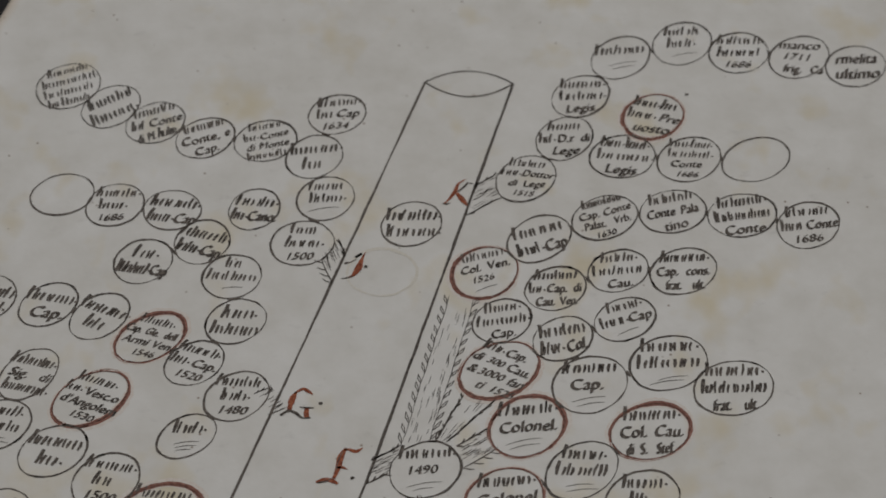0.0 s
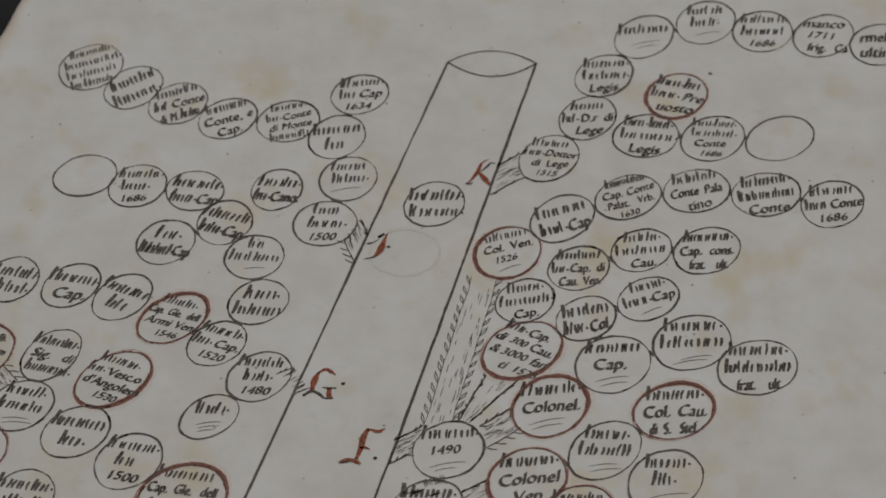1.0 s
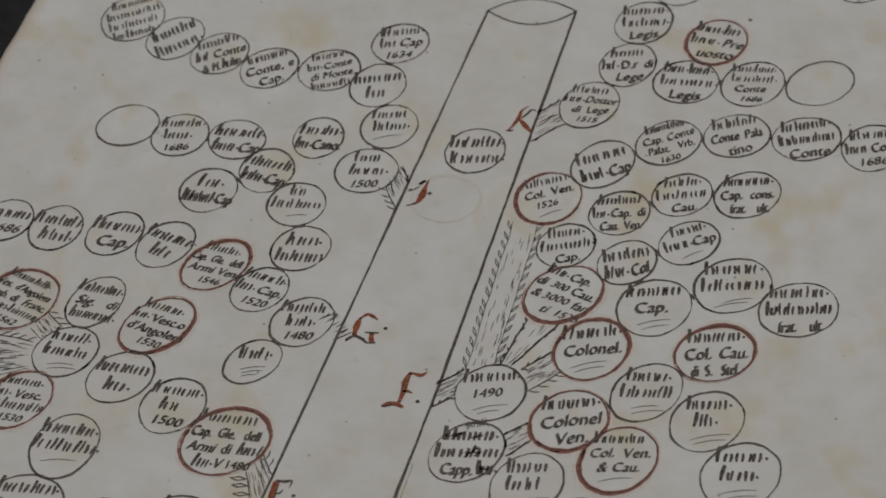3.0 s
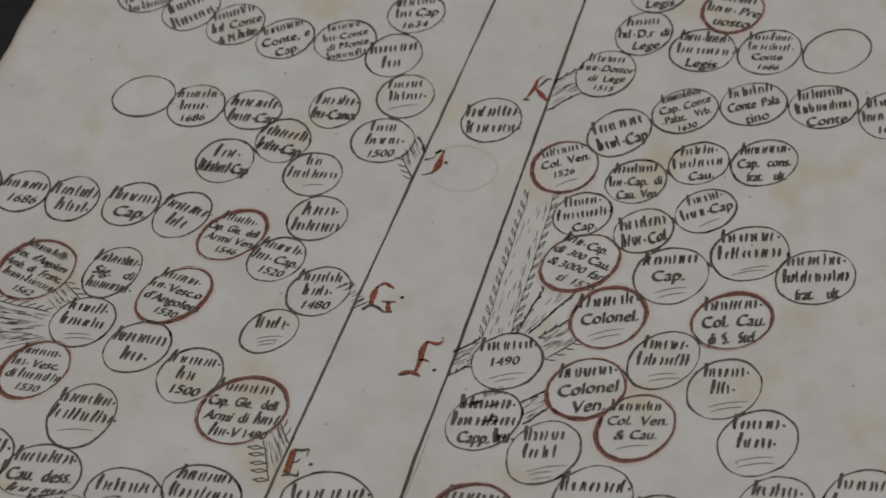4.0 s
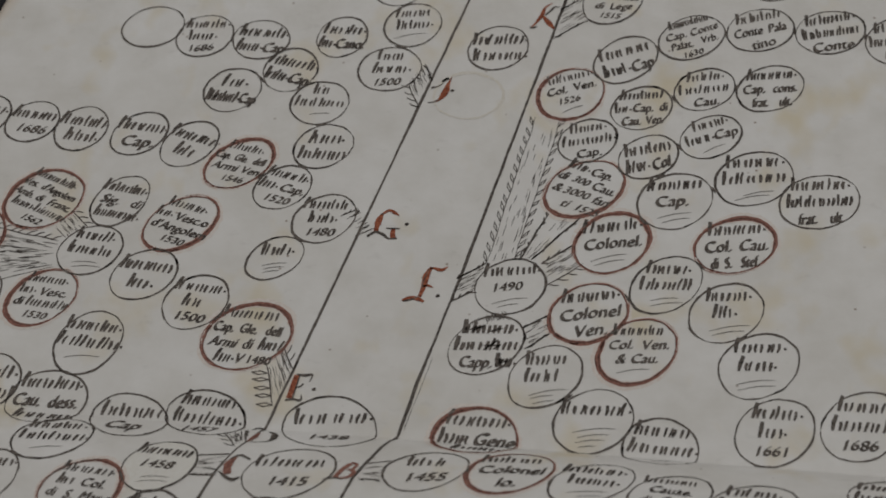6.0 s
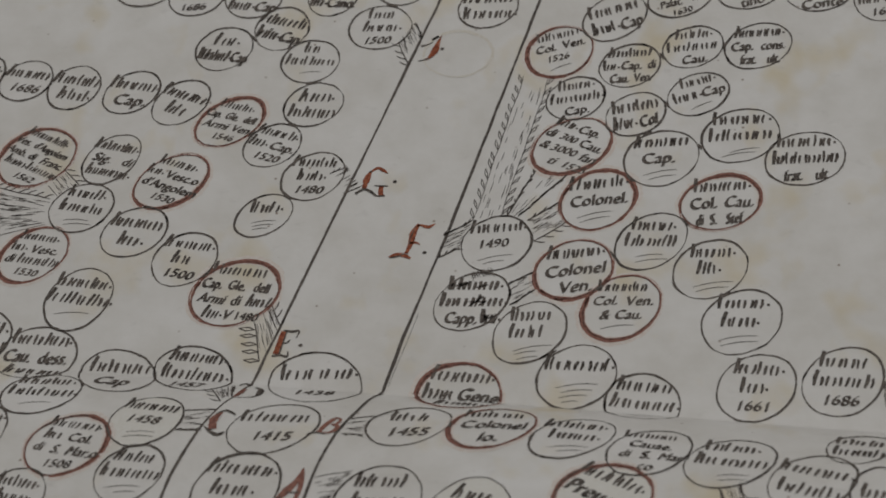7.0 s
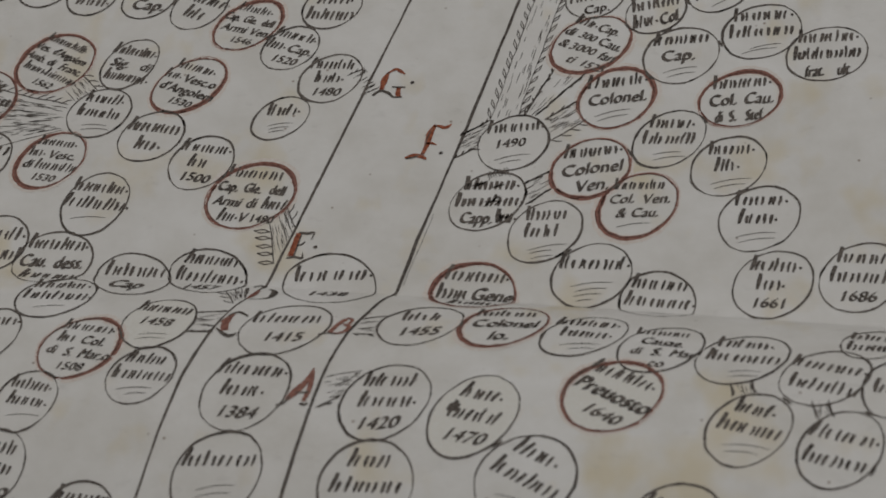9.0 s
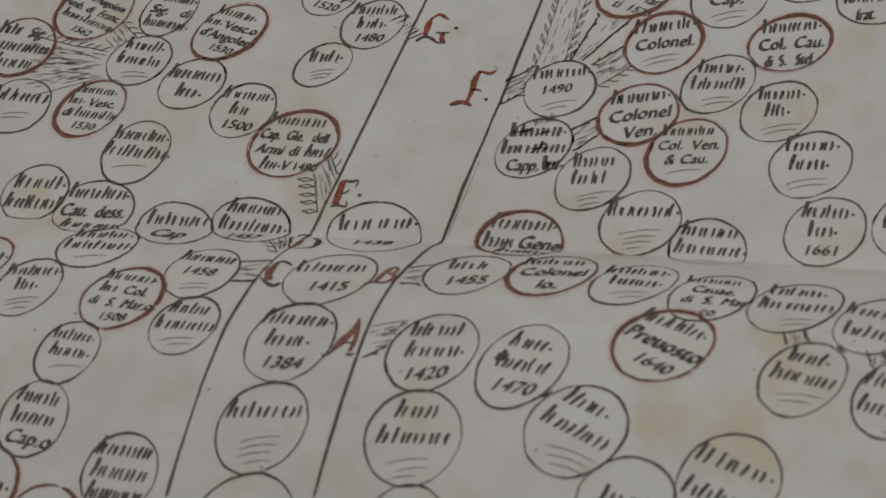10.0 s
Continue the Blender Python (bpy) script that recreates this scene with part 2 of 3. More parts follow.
def bars(count, u, v, h, width, ang, mat, parent, rng, heavy=False):
    """A name, kept unreadable: plain slanting pen bars of the writing's height, spread and weight."""
    strokes = []
    h = min(h, 6.6)
    ca, sa = math.cos(ang), math.sin(ang)
    m = max(3, round(count * 1.9))
    place = lambda x, y: (u + x * ca - y * sa, v + x * sa + y * ca)
    for i in range(m):
        x = (i + 0.5 + rng.uniform(-0.24, 0.24)) / m * width - width / 2
        foot = -0.29 * h + 0.05 * h * noise.noise((x / h, u, v))
        head = (0.56 if i == 0 else rng.choice((0.17, 0.2, 0.24, 0.22, 0.25, 0.2, 0.18, 0.42))) * h
        w = h * (0.2 if i == 0 else rng.uniform(0.12, 0.18)) * (1.25 if heavy else 1)
        lean = rng.uniform(0.08, 0.34)
        bow = rng.uniform(-0.05, 0.05) * h
        low, top = (x + lean * foot, foot), (x + lean * head, head)
        strokes.append(([place(*low), place((low[0] + top[0]) / 2 + bow, (foot + head) / 2), place(*top)], [w * 0.6, w, w * 0.8]))
    if rng.random() < 0.6:
        x = width / 2 + 0.12 * h
        strokes.append(([place(x - 0.06 * h, -0.08 * h), place(x + 0.06 * h, -0.08 * h)], [0.13 * h, 0.13 * h]))
    if heavy:
        for k in range(4):
            x = rng.uniform(-0.35, 0.2) * width
            strokes.append(line(place(x, rng.uniform(-0.3, 0) * h), place(x + rng.uniform(0.1, 0.3) * width, rng.uniform(0, 0.45) * h), 0.10 * h, 0.3, k, 4))
    return tagged(pen("script_line", strokes, mat, parent, 0.00014), kind="stuff")


def flourish(count, u, v, b, ang, parent, rng):
    strokes = []
    for k in range(count):
        ln, y = b * rng.uniform(0.35, 0.55) * (1 - 0.15 * k), v - k * b * 0.17
        dx, dy = math.cos(ang + 0.15) * ln, math.sin(ang + 0.15) * ln
        x = u + rng.uniform(-0.1, 0.1) * b
        pts = [(x - dx + 2 * dx * f, y - dy + 2 * dy * f + 0.12 * ln * math.sin(math.pi * f)) for f in (0, 0.25, 0.5, 0.75, 1)]
        strokes.append((pts, [0.12, 0.22, 0.24, 0.22, 0.1]))
    pen("flourish", strokes, PALE, parent, 0.00013)


COUNT = [0]
OVALS = []


def medallion(u, v, a, b, rot, ang, text="", red=False, pale=False, heavy=False):
    """One oval of the tree with its writing. Millimetres on the page, degrees; #n is a name of n letters, =n are n pen flourishes."""
    COUNT[0] += 1
    seed = COUNT[0] * 0.731
    rng = random.Random(COUNT[0])
    rot, ang = radians(rot), radians(ang)
    OVALS.append((u, v, a, b, rot))
    mat = PALE if pale else INK
    base = pen("medallion", [ring(u, v, a, b, rot, 0.40 if red or pale else 0.52, seed)], RUST if red else mat, SHEET, 0.00016)
    if COUNT[0] % 5 < 2:
        again = ring(u, v, a, b, rot, 0.34, seed + 0.2, 0.3, 0.018)
        first = rng.randrange(0, 40)
        pen("retraced_arc", [(again[0][first:first + 18], [w * math.sin(math.pi * (i + 0.5) / 18) for i, w in enumerate(again[1][first:first + 18])])], mat, base, 0.00017)
    if red:
        base["label"] = "oval doubled with a red-brown ink band"
        pen("red_smudge", [ring(u, v, a, b, rot, 2.3, seed + 0.1, 0.5, 0.05, 0.99)], SMUDGE, base, 0.00004 + 0.000006 * (COUNT[0] % 7))
        pen("red_band", [ring(u, v, a, b, rot, 1.0, seed, 0.7, 0.02, 0.99)], RED, base, 0.00009 + 0.000006 * (COUNT[0] % 5))
        pen("red_retrace", [ring(u, v, a, b, rot, 0.3, seed + 0.3, 0.6, 0.05)], RED, base, 0.000125)
    rows = text.split("|") if text else []
    n = len(rows)
    mean = math.sqrt(a * b)
    pitch = 2 * mean / max(n + 0.45, 2.75)
    up = (-0.10 - 0.45 * math.tan(ang - 0.16), 1.0)
    for i, r in enumerate(rows):
        y = ((n - 1) / 2 - i) * pitch
        cu, cv = u + up[0] * y, v + up[1] * y
        if r[0] == "=":
            flourish(int(r[1:]), cu, cv + 0.1 * pitch, mean, ang, base, rng)
            continue
        room = 1.78 * math.sqrt(max(0.12, 1 - (y / mean) ** 2)) * mean
        tokens = r.split(" ")
        adv = [(int(t[1:]) * 0.50 if t[0] == "#" else len(t) * 0.41 + 0.08) * (0.85 if t.isdigit() else 1) for t in tokens]
        total = (sum(adv) + 0.22 * (len(tokens) - 1)) * pitch
        k = min(1.0, room / total)
        x = -total * k / 2 - (0.06 * room if i and total * k < 0.62 * room else 0)
        for t, w in zip(tokens, adv):
            w *= pitch * k
            pu, pv = cu + (x + w / 2) * math.cos(ang), cv + (x + w / 2) * math.sin(ang)
            if t[0] == "#":
                bars(int(t[1:]), pu, pv, pitch, w, ang, mat, base, rng, heavy)
            else:
                lettering("lettering", t, pu, pv, min(pitch, 7.4) * rng.uniform(0.92, 1.0) * (0.8 if t.isdigit() else 1), ang + rng.uniform(-0.05, 0.05), mat, base, rng.uniform(0.2, 0.34), squeeze=k * (1.02 if t.isdigit() else 0.9))
            x += w + 0.22 * pitch * k
    return base


def stem(u0, v0, u1, v1, w0, w1, count, seed=1):
    """A short twig that ties an oval to the trunk: loose hatching between two scribbled edges."""
    rng = random.Random(seed)
    dx, dy = u1 - u0, v1 - v0
    ln = math.hypot(dx, dy)
    dx, dy = dx / ln, dy / ln
    strokes = []
    for k in range(count):
        f, g = rng.random(), rng.uniform(-0.45, 0.45)
        q = min(1.0, f + rng.uniform(2.0, 5.5) / ln)
        wa, wb = w0 + (w1 - w0) * f, w0 + (w1 - w0) * q
        a = (u0 + dx * ln * f - dy * g * wa, v0 + dy * ln * f + dx * g * wa)
        c = (u0 + dx * ln * q - dy * (g + 0.06) * wb, v0 + dy * ln * q + dx * (g + 0.06) * wb)
        strokes.append(line(a, c, rng.uniform(0.16, 0.34), 0.5, k, 3))
    for side in (-0.5, 0.5):
        a = (u0 - dy * side * w0, v0 + dx * side * w0)
        c = (u1 - dy * side * w1, v1 + dx * side * w1)
        strokes.append(line(a, c, 0.45, 0.9, seed + side))
        m = max(3, int(math.hypot(c[0] - a[0], c[1] - a[1]) / 1.6))
        for k in range(m):
            f = (k + 0.2 * rng.random()) / m
            p = (a[0] + (c[0] - a[0]) * f, a[1] + (c[1] - a[1]) * f)
            q = (p[0] + dx * 1.6 - dy * side * 1.4, p[1] + dy * 1.6 + dx * side * 1.4)
            strokes.append(line(p, q, rng.uniform(0.2, 0.34), 0.3, k + side, 3))
    return tagged(pen("leafy_stem", strokes, INK, SHEET, 0.00011), kind="stuff")


def twig(p0, p1, q0, q1, dashes, near="scrub", far="scrub", seed=1, mat=None):
    """A twig drawn as a band between the edge p0-p1 and the edge q0-q1, with dashes along it; the edges carry leaves away from the band."""
    rng = random.Random(seed)
    strokes = []
    mix = lambda a, b, f: (a[0] + (b[0] - a[0]) * f, a[1] + (b[1] - a[1]) * f)
    for k in range(dashes):
        f, g = rng.uniform(0, 0.85), rng.uniform(0.08, 0.92)
        ln = math.hypot(p1[0] - p0[0], p1[1] - p0[1])
        q = min(1.0, f + rng.uniform(2.2, 5.0) / ln)
        strokes.append(line(mix(mix(p0, p1, f), mix(q0, q1, f), g), mix(mix(p0, p1, q), mix(q0, q1, q), g), rng.uniform(0.15, 0.28), 0.4, k, 3))
    for a, b, other, kind in ((p0, p1, q0, near), (q0, q1, p0, far)):
        ln = math.hypot(b[0] - a[0], b[1] - a[1])
        dx, dy = (b[0] - a[0]) / ln, (b[1] - a[1]) / ln
        side = 1 if (other[0] - a[0]) * -dy + (other[1] - a[1]) * dx < 0 else -1
        nx, ny = -dy * side, dx * side
        reach = lambda p, t, n: (p[0] + dx * t + nx * n, p[1] + dy * t + ny * n)
        strokes.append(line(a, b, {"scrub": 0.62, "loops": 0.26, "line": 0.3}.get(kind, 0.46), 0.5, seed))
        if kind == "scrub":
            m = max(3, int(ln / 1.7))
            for k in range(m):
                p = mix(a, b, (k + 0.4 * rng.random()) / m)
                strokes.append(line(p, reach(p, rng.uniform(1.2, 2.6), rng.uniform(-1.0, 1.0)), rng.uniform(0.4, 0.75), 0.2, k, 3))
        if kind in ("loops", "fronds", "barbs"):
            m = max(3, int(ln / (4.1 if kind == "loops" else 2.6)))
            for k in range(m):
                p = mix(a, b, (k + 0.25 * rng.random()) / m)
                go, out = (4.0, 1.7) if kind == "loops" else (1.4, 4.6) if kind == "fronds" else (2.4, 2.3)
                tip = reach(p, go * rng.uniform(0.85, 1.1), out)
                w = 0.24 if kind == "loops" else 0.34
                for bow in ((-0.35, 0.55) if kind == "loops" else (-0.55, 0.55) if kind == "fronds" else (0.3,)):
                    mid = ((p[0] + tip[0]) / 2 + nx * bow - (dx * bow if kind == "fronds" else 0), (p[1] + tip[1]) / 2 + ny * bow - (dy * bow if kind == "fronds" else 0))
                    strokes.append(([p, mid, tip], [w * 0.8, w * 1.3, w * 0.8]))
    return tagged(pen("leafy_twig", strokes, mat or INK, SHEET, 0.00012), kind="stuff")


def tint(u, v, a, b, rot):
    """A thin yellowish wash inside an oval."""
    n, rot = 40, radians(rot)
    pts = [(a * math.cos(math.tau * i / n), b * math.sin(math.tau * i / n)) for i in range(n)]
    verts = [page(u / 1000, v / 1000, 0.00005)] + [page((u + x * math.cos(rot) - y * math.sin(rot)) / 1000, (v + x * math.sin(rot) + y * math.cos(rot)) / 1000, 0.00005) for x, y in pts]
    mids = [page((u + 0.5 * (x * math.cos(rot) - y * math.sin(rot))) / 1000, (v + 0.5 * (x * math.sin(rot) + y * math.cos(rot))) / 1000, 0.00005) for x, y in pts]
    verts += mids
    faces = [(0, 1 + n + i, 1 + n + (i + 1) % n) for i in range(n)] + [(1 + n + i, 1 + i, 1 + (i + 1) % n, 1 + n + (i + 1) % n) for i in range(n)]
    return linked("yellow_wash", verts, faces, TINT, SHEET)


def rubric(letter, u, v, size, ang, fills, hairs, dot=None, mat=None):
    """A key letter in red ink: broad filled strokes (x, y, width in letter heights), then dark hairlines, and a dot beside it."""
    ang = radians(ang)
    ca, sa = 0.66 * math.cos(ang), 0.66 * math.sin(ang)
    spot = lambda x, y: (u + size * (x * ca - y * 0.15), v + size * (x * sa + y * 0.99))

    def smooth(stroke, k):
        pts, ws = [], []
        for i in range(len(stroke) - 1):
            p0, p1, p2, p3 = (stroke[min(max(j, 0), len(stroke) - 1)] for j in (i - 1, i, i + 1, i + 2))
            for f in (0, 0.25, 0.5, 0.75):
                q = [0.5 * (2 * b + (c - a) * f + (2 * a - 5 * b + 4 * c - d) * f * f + (3 * b - a - 3 * c + d) * f ** 3) for a, b, c, d in zip(p0, p1, p2, p3)]
                pts.append(spot(q[0], q[1]))
                ws.append(max(0.2, 0.78 * q[2] * size) * (1 + 0.25 * noise.noise((q[0] * 9, q[1] * 9, k))))
        pts.append(spot(*stroke[-1][:2]))
        ws.append(max(0.1, stroke[-1][2] * size))
        return pts, ws

    ob = pen("key_letter", [smooth(f, 1.0) for f in fills], mat or RUBRIC, SHEET, 0.00019, "key letter " + letter + " in red-brown rubric ink")
    pen("hairline", [smooth(h, 2.0) for h in hairs], INK, ob, 0.00021)
    if dot:
        x, y = spot(*dot)
        pen("dot", [([(x - 0.55, y - 0.3), (x, y), (x + 0.55, y + 0.2)], [0.6, 1.15, 0.6])], INK, ob, 0.0002)
    return ob


# upper leaf
medallion(-149.7, 209.1, 11.80, 10.11, 62, 28, "#7|#8|#7|#2 #5", pale=True)
medallion(-133.5, 200.5, 11.12, 8.81, 65, 38, "#6|#5", pale=True)
medallion(-117.3, 194.6, 10.61, 9.06, 57, 28, "#6|#2 Conte|di M. #4", pale=True)
medallion(-99.7, 189.2, 10.52, 8.73, 52, 28, "#7|Conte, e|Cap.")
medallion(-79.8, 190.1, 10.74, 9.35, 47, 21, "#5|#2 Conte|di Monte|#7")
medallion(-58.3, 205.3, 10.27, 8.85, 52, 13, "#5|#2 Cap|1634")
medallion(-62.8, 184.4, 10.55, 8.92, 67, 13, "#5|#2")
medallion(-56.4, 165.7, 10.28, 8.95, 69, 10, "#4|#4|=1")
medallion(-60.8, 145.1, 10.45, 9.57, 36, 5, "#3|#4|1500")
medallion(-140.7, 158.1, 10.49, 9.05, 33, 18, "")
medallion(-123.0, 155.2, 9.98, 8.83, 60, 6, "#5|#3|1686")
medallion(-104.3, 155.0, 9.36, 8.92, -2, -1, "#5|#3 Cap")
medallion(-78.3, 158.4, 9.45, 8.01, 74, 2, "#4|#2 Cano:")
medallion(-92.3, 142.1, 9.97, 8.61, 75, -10, "#5|#3 Cap.")
medallion(-109.2, 131.8, 10.09, 8.81, 64, -2, "#2|#5 Cap")
medallion(-80.5, 128.4, 9.77, 8.95, 54, 1, "#2|#6|=1")
medallion(-76.1, 109.7, 10.13, 8.50, 52, 2, "#3|#5")
medallion(-153.5, 110.9, 9.84, 8.05, 71, -5, "#5|#3")
medallion(-169.8, 112.7, 9.30, 7.96, 57, -5, "#5|1686")
medallion(-186.1, 114.2, 9.44, 8.14, 64, -5, "#4|#2")
medallion(-134.7, 110.3, 10.08, 8.02, 55, -5, "#5|Cap.")
medallion(-118.0, 107.3, 10.68, 7.87, 59, -17, "#5|#2")
medallion(-100.8, 100.4, 11.87, 8.35, 50, -12, "#5|Cap. Gle. dell|Armi Ven.|1546", red=True)
medallion(-85.7, 91.7, 9.90, 7.92, 52, -13, "#5|#2 Cap.|1520")
medallion(-70.9, 80.1, 10.67, 8.61, 53, 2, "#5|#3|1480")
medallion(-82.9, 63.1, 9.79, 7.22, 51, 5, "#3|=3")
medallion(-134.5, 81.7, 11.31, 7.66, 64, -9, "#7|Sig. di|#7")
medallion(-113.9, 74.4, 12.52, 8.94, 51, -15, "#5|#2 Vesc.o|d'Angolem|1530", red=True)
medallion(-139.1, 61.4, 10.69, 8.97, 50, -6, "#4|#5|=2")
medallion(-120.7, 53.3, 10.90, 8.78, 48, -4, "#6|#2")
medallion(-103.1, 44.1, 11.06, 9.05, 61, -4, "#5|#2|1500")
medallion(-85.4, 32.7, 13.61, 11.24, 41, -2, "#6|Cap. Gle. dell|Armi di #3|#2 V 1480", red=True)
medallion(-158.0, 80.4, 12.71, 10.82, 53, -22, "#9|Ves. d'Angolem|Amb. di Franc.|#4 #6|1562", red=True)
medallion(-149.1, 41.8, 11.88, 8.79, 55, -5, "#5|#2 Vesc.|di #6|1530", red=True)
medallion(-131.3, 26.2, 12.30, 9.37, 72, -3, "#6|#6|=1")
medallion(-177.5, 64.4, 11.68, 10.34, 74, -6, "#3 Sig.|#7|#4", red=True)
medallion(-171.9, 41.2, 10.95, 9.85, 64, -4, "#5|=2")
medallion(-157.3, 9.1, 10.66, 9.52, 62, 1, "#4|#6")
medallion(-138.3, 3.7, 12.00, 10.90, 40, 0, "#6|Cau. dess.|#5")
medallion(-112.8, -1.5, 11.63, 10.07, -25, 1, "#5|Cap")
medallion(-91.4, 1.9, 11.90, 9.90, -25, -2, "#6|#6|1457")
medallion(-55.8, 0.8, 13.60, 12.40, -9, 6, "#5|1438")
medallion(-14.7, 1.8, 11.82, 11.16, 6, 0, "#5|#3 Gene|#4", red=True)
medallion(36.8, 3.5, 10.86, 10.52, -73, -1, "#5|#6|=2")
medallion(17.4, 11.4, 12.34, 10.31, 54, 3, "#6|=4")
medallion(67.7, 12.2, 12.68, 10.21, 60, 2, "#4|#2|1661")
medallion(91.5, 16.7, 13.17, 10.44, 57, 2, "#4|#5|1686")
medallion(113.9, 16.1, 13.06, 10.07, 59, 2, "#4|#4")
medallion(62.0, 35.4, 12.93, 10.41, 54, 5, "#4|#3|=2")
medallion(51.5, 54.1, 12.26, 9.65, 51, 7, "#4|#2|=2")
medallion(33.4, 63.1, 12.41, 9.09, 54, 4, "#4|#5|=2")
medallion(27.4, 37.4, 12.96, 9.94, 57, 5, "#7|Col. Ven.|& Cau.|=1", red=True)
medallion(12.2, 50.4, 12.26, 10.01, 49, 12, "#6|Colonel|Ven.", red=True)
medallion(2.3, 26.0, 12.47, 9.35, 56, 8, "#4|#3|=3")
medallion(-15.9, 35.8, 12.37, 9.27, 51, 5, "#5|#6|Capp. #2", heavy=True)
medallion(-11.7, 58.4, 11.30, 9.80, 56, 9, "#5|1490|=2")
medallion(16.2, 78.0, 12.55, 10.15, 57, 12, "#5|Colonel.|=2", red=True)
medallion(52.4, 80.0, 12.47, 9.95, 37, 9, "#6|Col. Cau.|di S. Stef.", red=True)
medallion(33.5, 96.4, 12.35, 10.41, 52, 10, "#6|Cap.|=2")
medallion(56.4, 107.6, 12.76, 10.25, 41, 9, "#5|#6|=2")
medallion(76.2, 99.8, 12.75, 10.31, 34, 8, "#6|#8|frat. ult.")
medallion(5.9, 99.0, 13.08, 9.93, 45, -21, "#3 Cap.|di 300 Cau.|& 3000 fan|ti 1525", red=True)
medallion(24.0, 113.9, 10.23, 8.11, 49, 19, "#5|#3 Col.")
medallion(42.3, 123.9, 10.53, 7.98, 46, 26, "#4|#3 Cap|=1")
medallion(4.8, 119.2, 9.97, 8.19, 54, 16, "#4|#6|Cap.")
medallion(20.2, 134.5, 10.28, 8.54, 47, 10, "#6|#2 Cap. di|Cau. Ven.")
medallion(38.9, 144.2, 10.26, 8.35, 47, 13, "#4|#6|Cau.")
medallion(59.1, 146.2, 11.49, 8.95, 45, 9, "#7|Cap. cons.|frat. ult.")
medallion(-2.4, 138.8, 11.55, 9.61, 63, 24, "#6|Col. Ven.|1526|=1", red=True)
medallion(13.2, 155.4, 11.87, 8.61, 55, 26, "#5|#3 Cap")
medallion(33.1, 167.0, 11.66, 8.90, 44, 26, "#9|Cap. Conte|Palat. Vrb.|1630")
medallion(54.6, 172.1, 11.27, 9.21, 34, 20, "#6|Conte Pala|tino")
medallion(76.6, 172.8, 11.38, 9.49, 32, 17, "#6|#9|Conte")
medallion(97.7, 170.9, 11.14, 9.25, 54, 14, "#5|#3 Conte|1686")
medallion(80.4, 199.1, 12.37, 9.22, 43, 15, "")
medallion(58.6, 196.7, 11.65, 9.30, 52, 2, "#3 #3|#6|Conte|1686")
medallion(37.1, 195.6, 11.18, 9.80, 34, 0, "#3 #3|#6|Legis.")
medallion(46.0, 215.8, 11.41, 9.22, 58, -7, "#3 #2|#3 Pre|uosto.", red=True)
medallion(6.7, 181.9, 11.54, 8.85, 62, 0, "#5|#3 Dottor|di Lege|1515")
medallion(17.6, 202.0, 11.15, 8.62, 62, 10, "#4|#2 D.r di|Lege")
medallion(21.4, 223.1, 11.38, 8.81, 58, 9, "#5|#5|Legis.")
medallion(33.4, 243.8, 12.04, 8.89, 58, 12, "#6|=2")
medallion(53.8, 253.3, 11.77, 9.34, 61, 10, "#4|#3|=1")
medallion(73.1, 250.8, 10.87, 9.73, 55, 6, "#5|#5|1686")
medallion(93.6, 250.8, 11.84, 9.05, 53, 1, "manco|1711|frig. Ca")
medallion(112.6, 248.3, 11.05, 9.59, 49, 6, "rmelita|ultimo")
medallion(-27.7, 157.4, 10.54, 9.20, 57, 7, "#5|#5")
# lower leaf, below the crease
medallion(-131.3, -14.7, 11.93, 9.48, 42, 3, "#5|#6|=1")
medallion(-97.9, -25.0, 11.56, 9.73, 60, -7, "#6|1458|=2")
tint(-97.9, -25.0, 11.4, 9.6, 60)
medallion(-117.6, -35.9, 12.15, 10.25, 52, -7, "#6|#2 Col.|di S. Mar.o|1508", red=True)
medallion(-97.5, -45.8, 10.64, 8.98, 60, -5, "#4|#6|=2")
medallion(-145.3, -33.9, 11.88, 8.45, 69, 5, "#5|#2|=3")
medallion(-161.7, -22.7, 8.83, 7.89, 83, 1, "#4", red=True)
medallion(-127.7, -55.8, 10.50, 8.17, 69, -5, "#4|#4|=1")
medallion(-132.0, -76.6, 11.65, 9.21, 79, -5, "#4|#4|Cap.o")
medallion(-104.7, -91.3, 11.47, 10.40, -89, -7, "#5|#5|#7")
medallion(-143.1, -96.2, 11.30, 10.68, 51, -3, "#4", red=True)
medallion(-123.3, -103.5, 9.05, 8.25, 26, -3, "#4", red=True)
medallion(-61.7, -26.0, 13.58, 10.56, 41, 1, "#5|1415")
medallion(-66.9, -50.9, 13.91, 11.59, 67, -4, "#5|#3|1384")
medallion(-69.1, -77.8, 13.75, 11.82, 71, 0, "#5|=4")
medallion(-69.0, -103.7, 13.24, 12.45, 21, 1, "#4")
medallion(-28.2, -54.1, 13.63, 11.43, 63, 1, "#4|#4|1420")
medallion(-3.9, -58.4, 14.50, 10.94, 66, -13, "#3|#4|1470")
tint(-3.9, -58.4, 14.3, 10.8, 66)
medallion(-28.6, -80.6, 13.98, 12.51, -88, -1, "#3|#5|=3")
medallion(-27.3, -105.5, 11.86, 10.53, 80, 1, "#4")
medallion(12.5, -77.1, 14.09, 12.39, 57, -25, "#3|#5|=3")
medallion(27.2, -95.6, 12.62, 11.62, 37, -6, "#3")
medallion(51.8, -88.5, 14.37, 12.32, 61, -17, "#4|#6")
medallion(31.2, -48.2, 13.55, 11.53, 44, -23, "#6|Preuosto|1640", red=True)
tint(31.2, -48.2, 13.4, 11.4, 44)
medallion(-24.9, -22.2, 12.38, 9.49, 39, 3, "#3|1455")
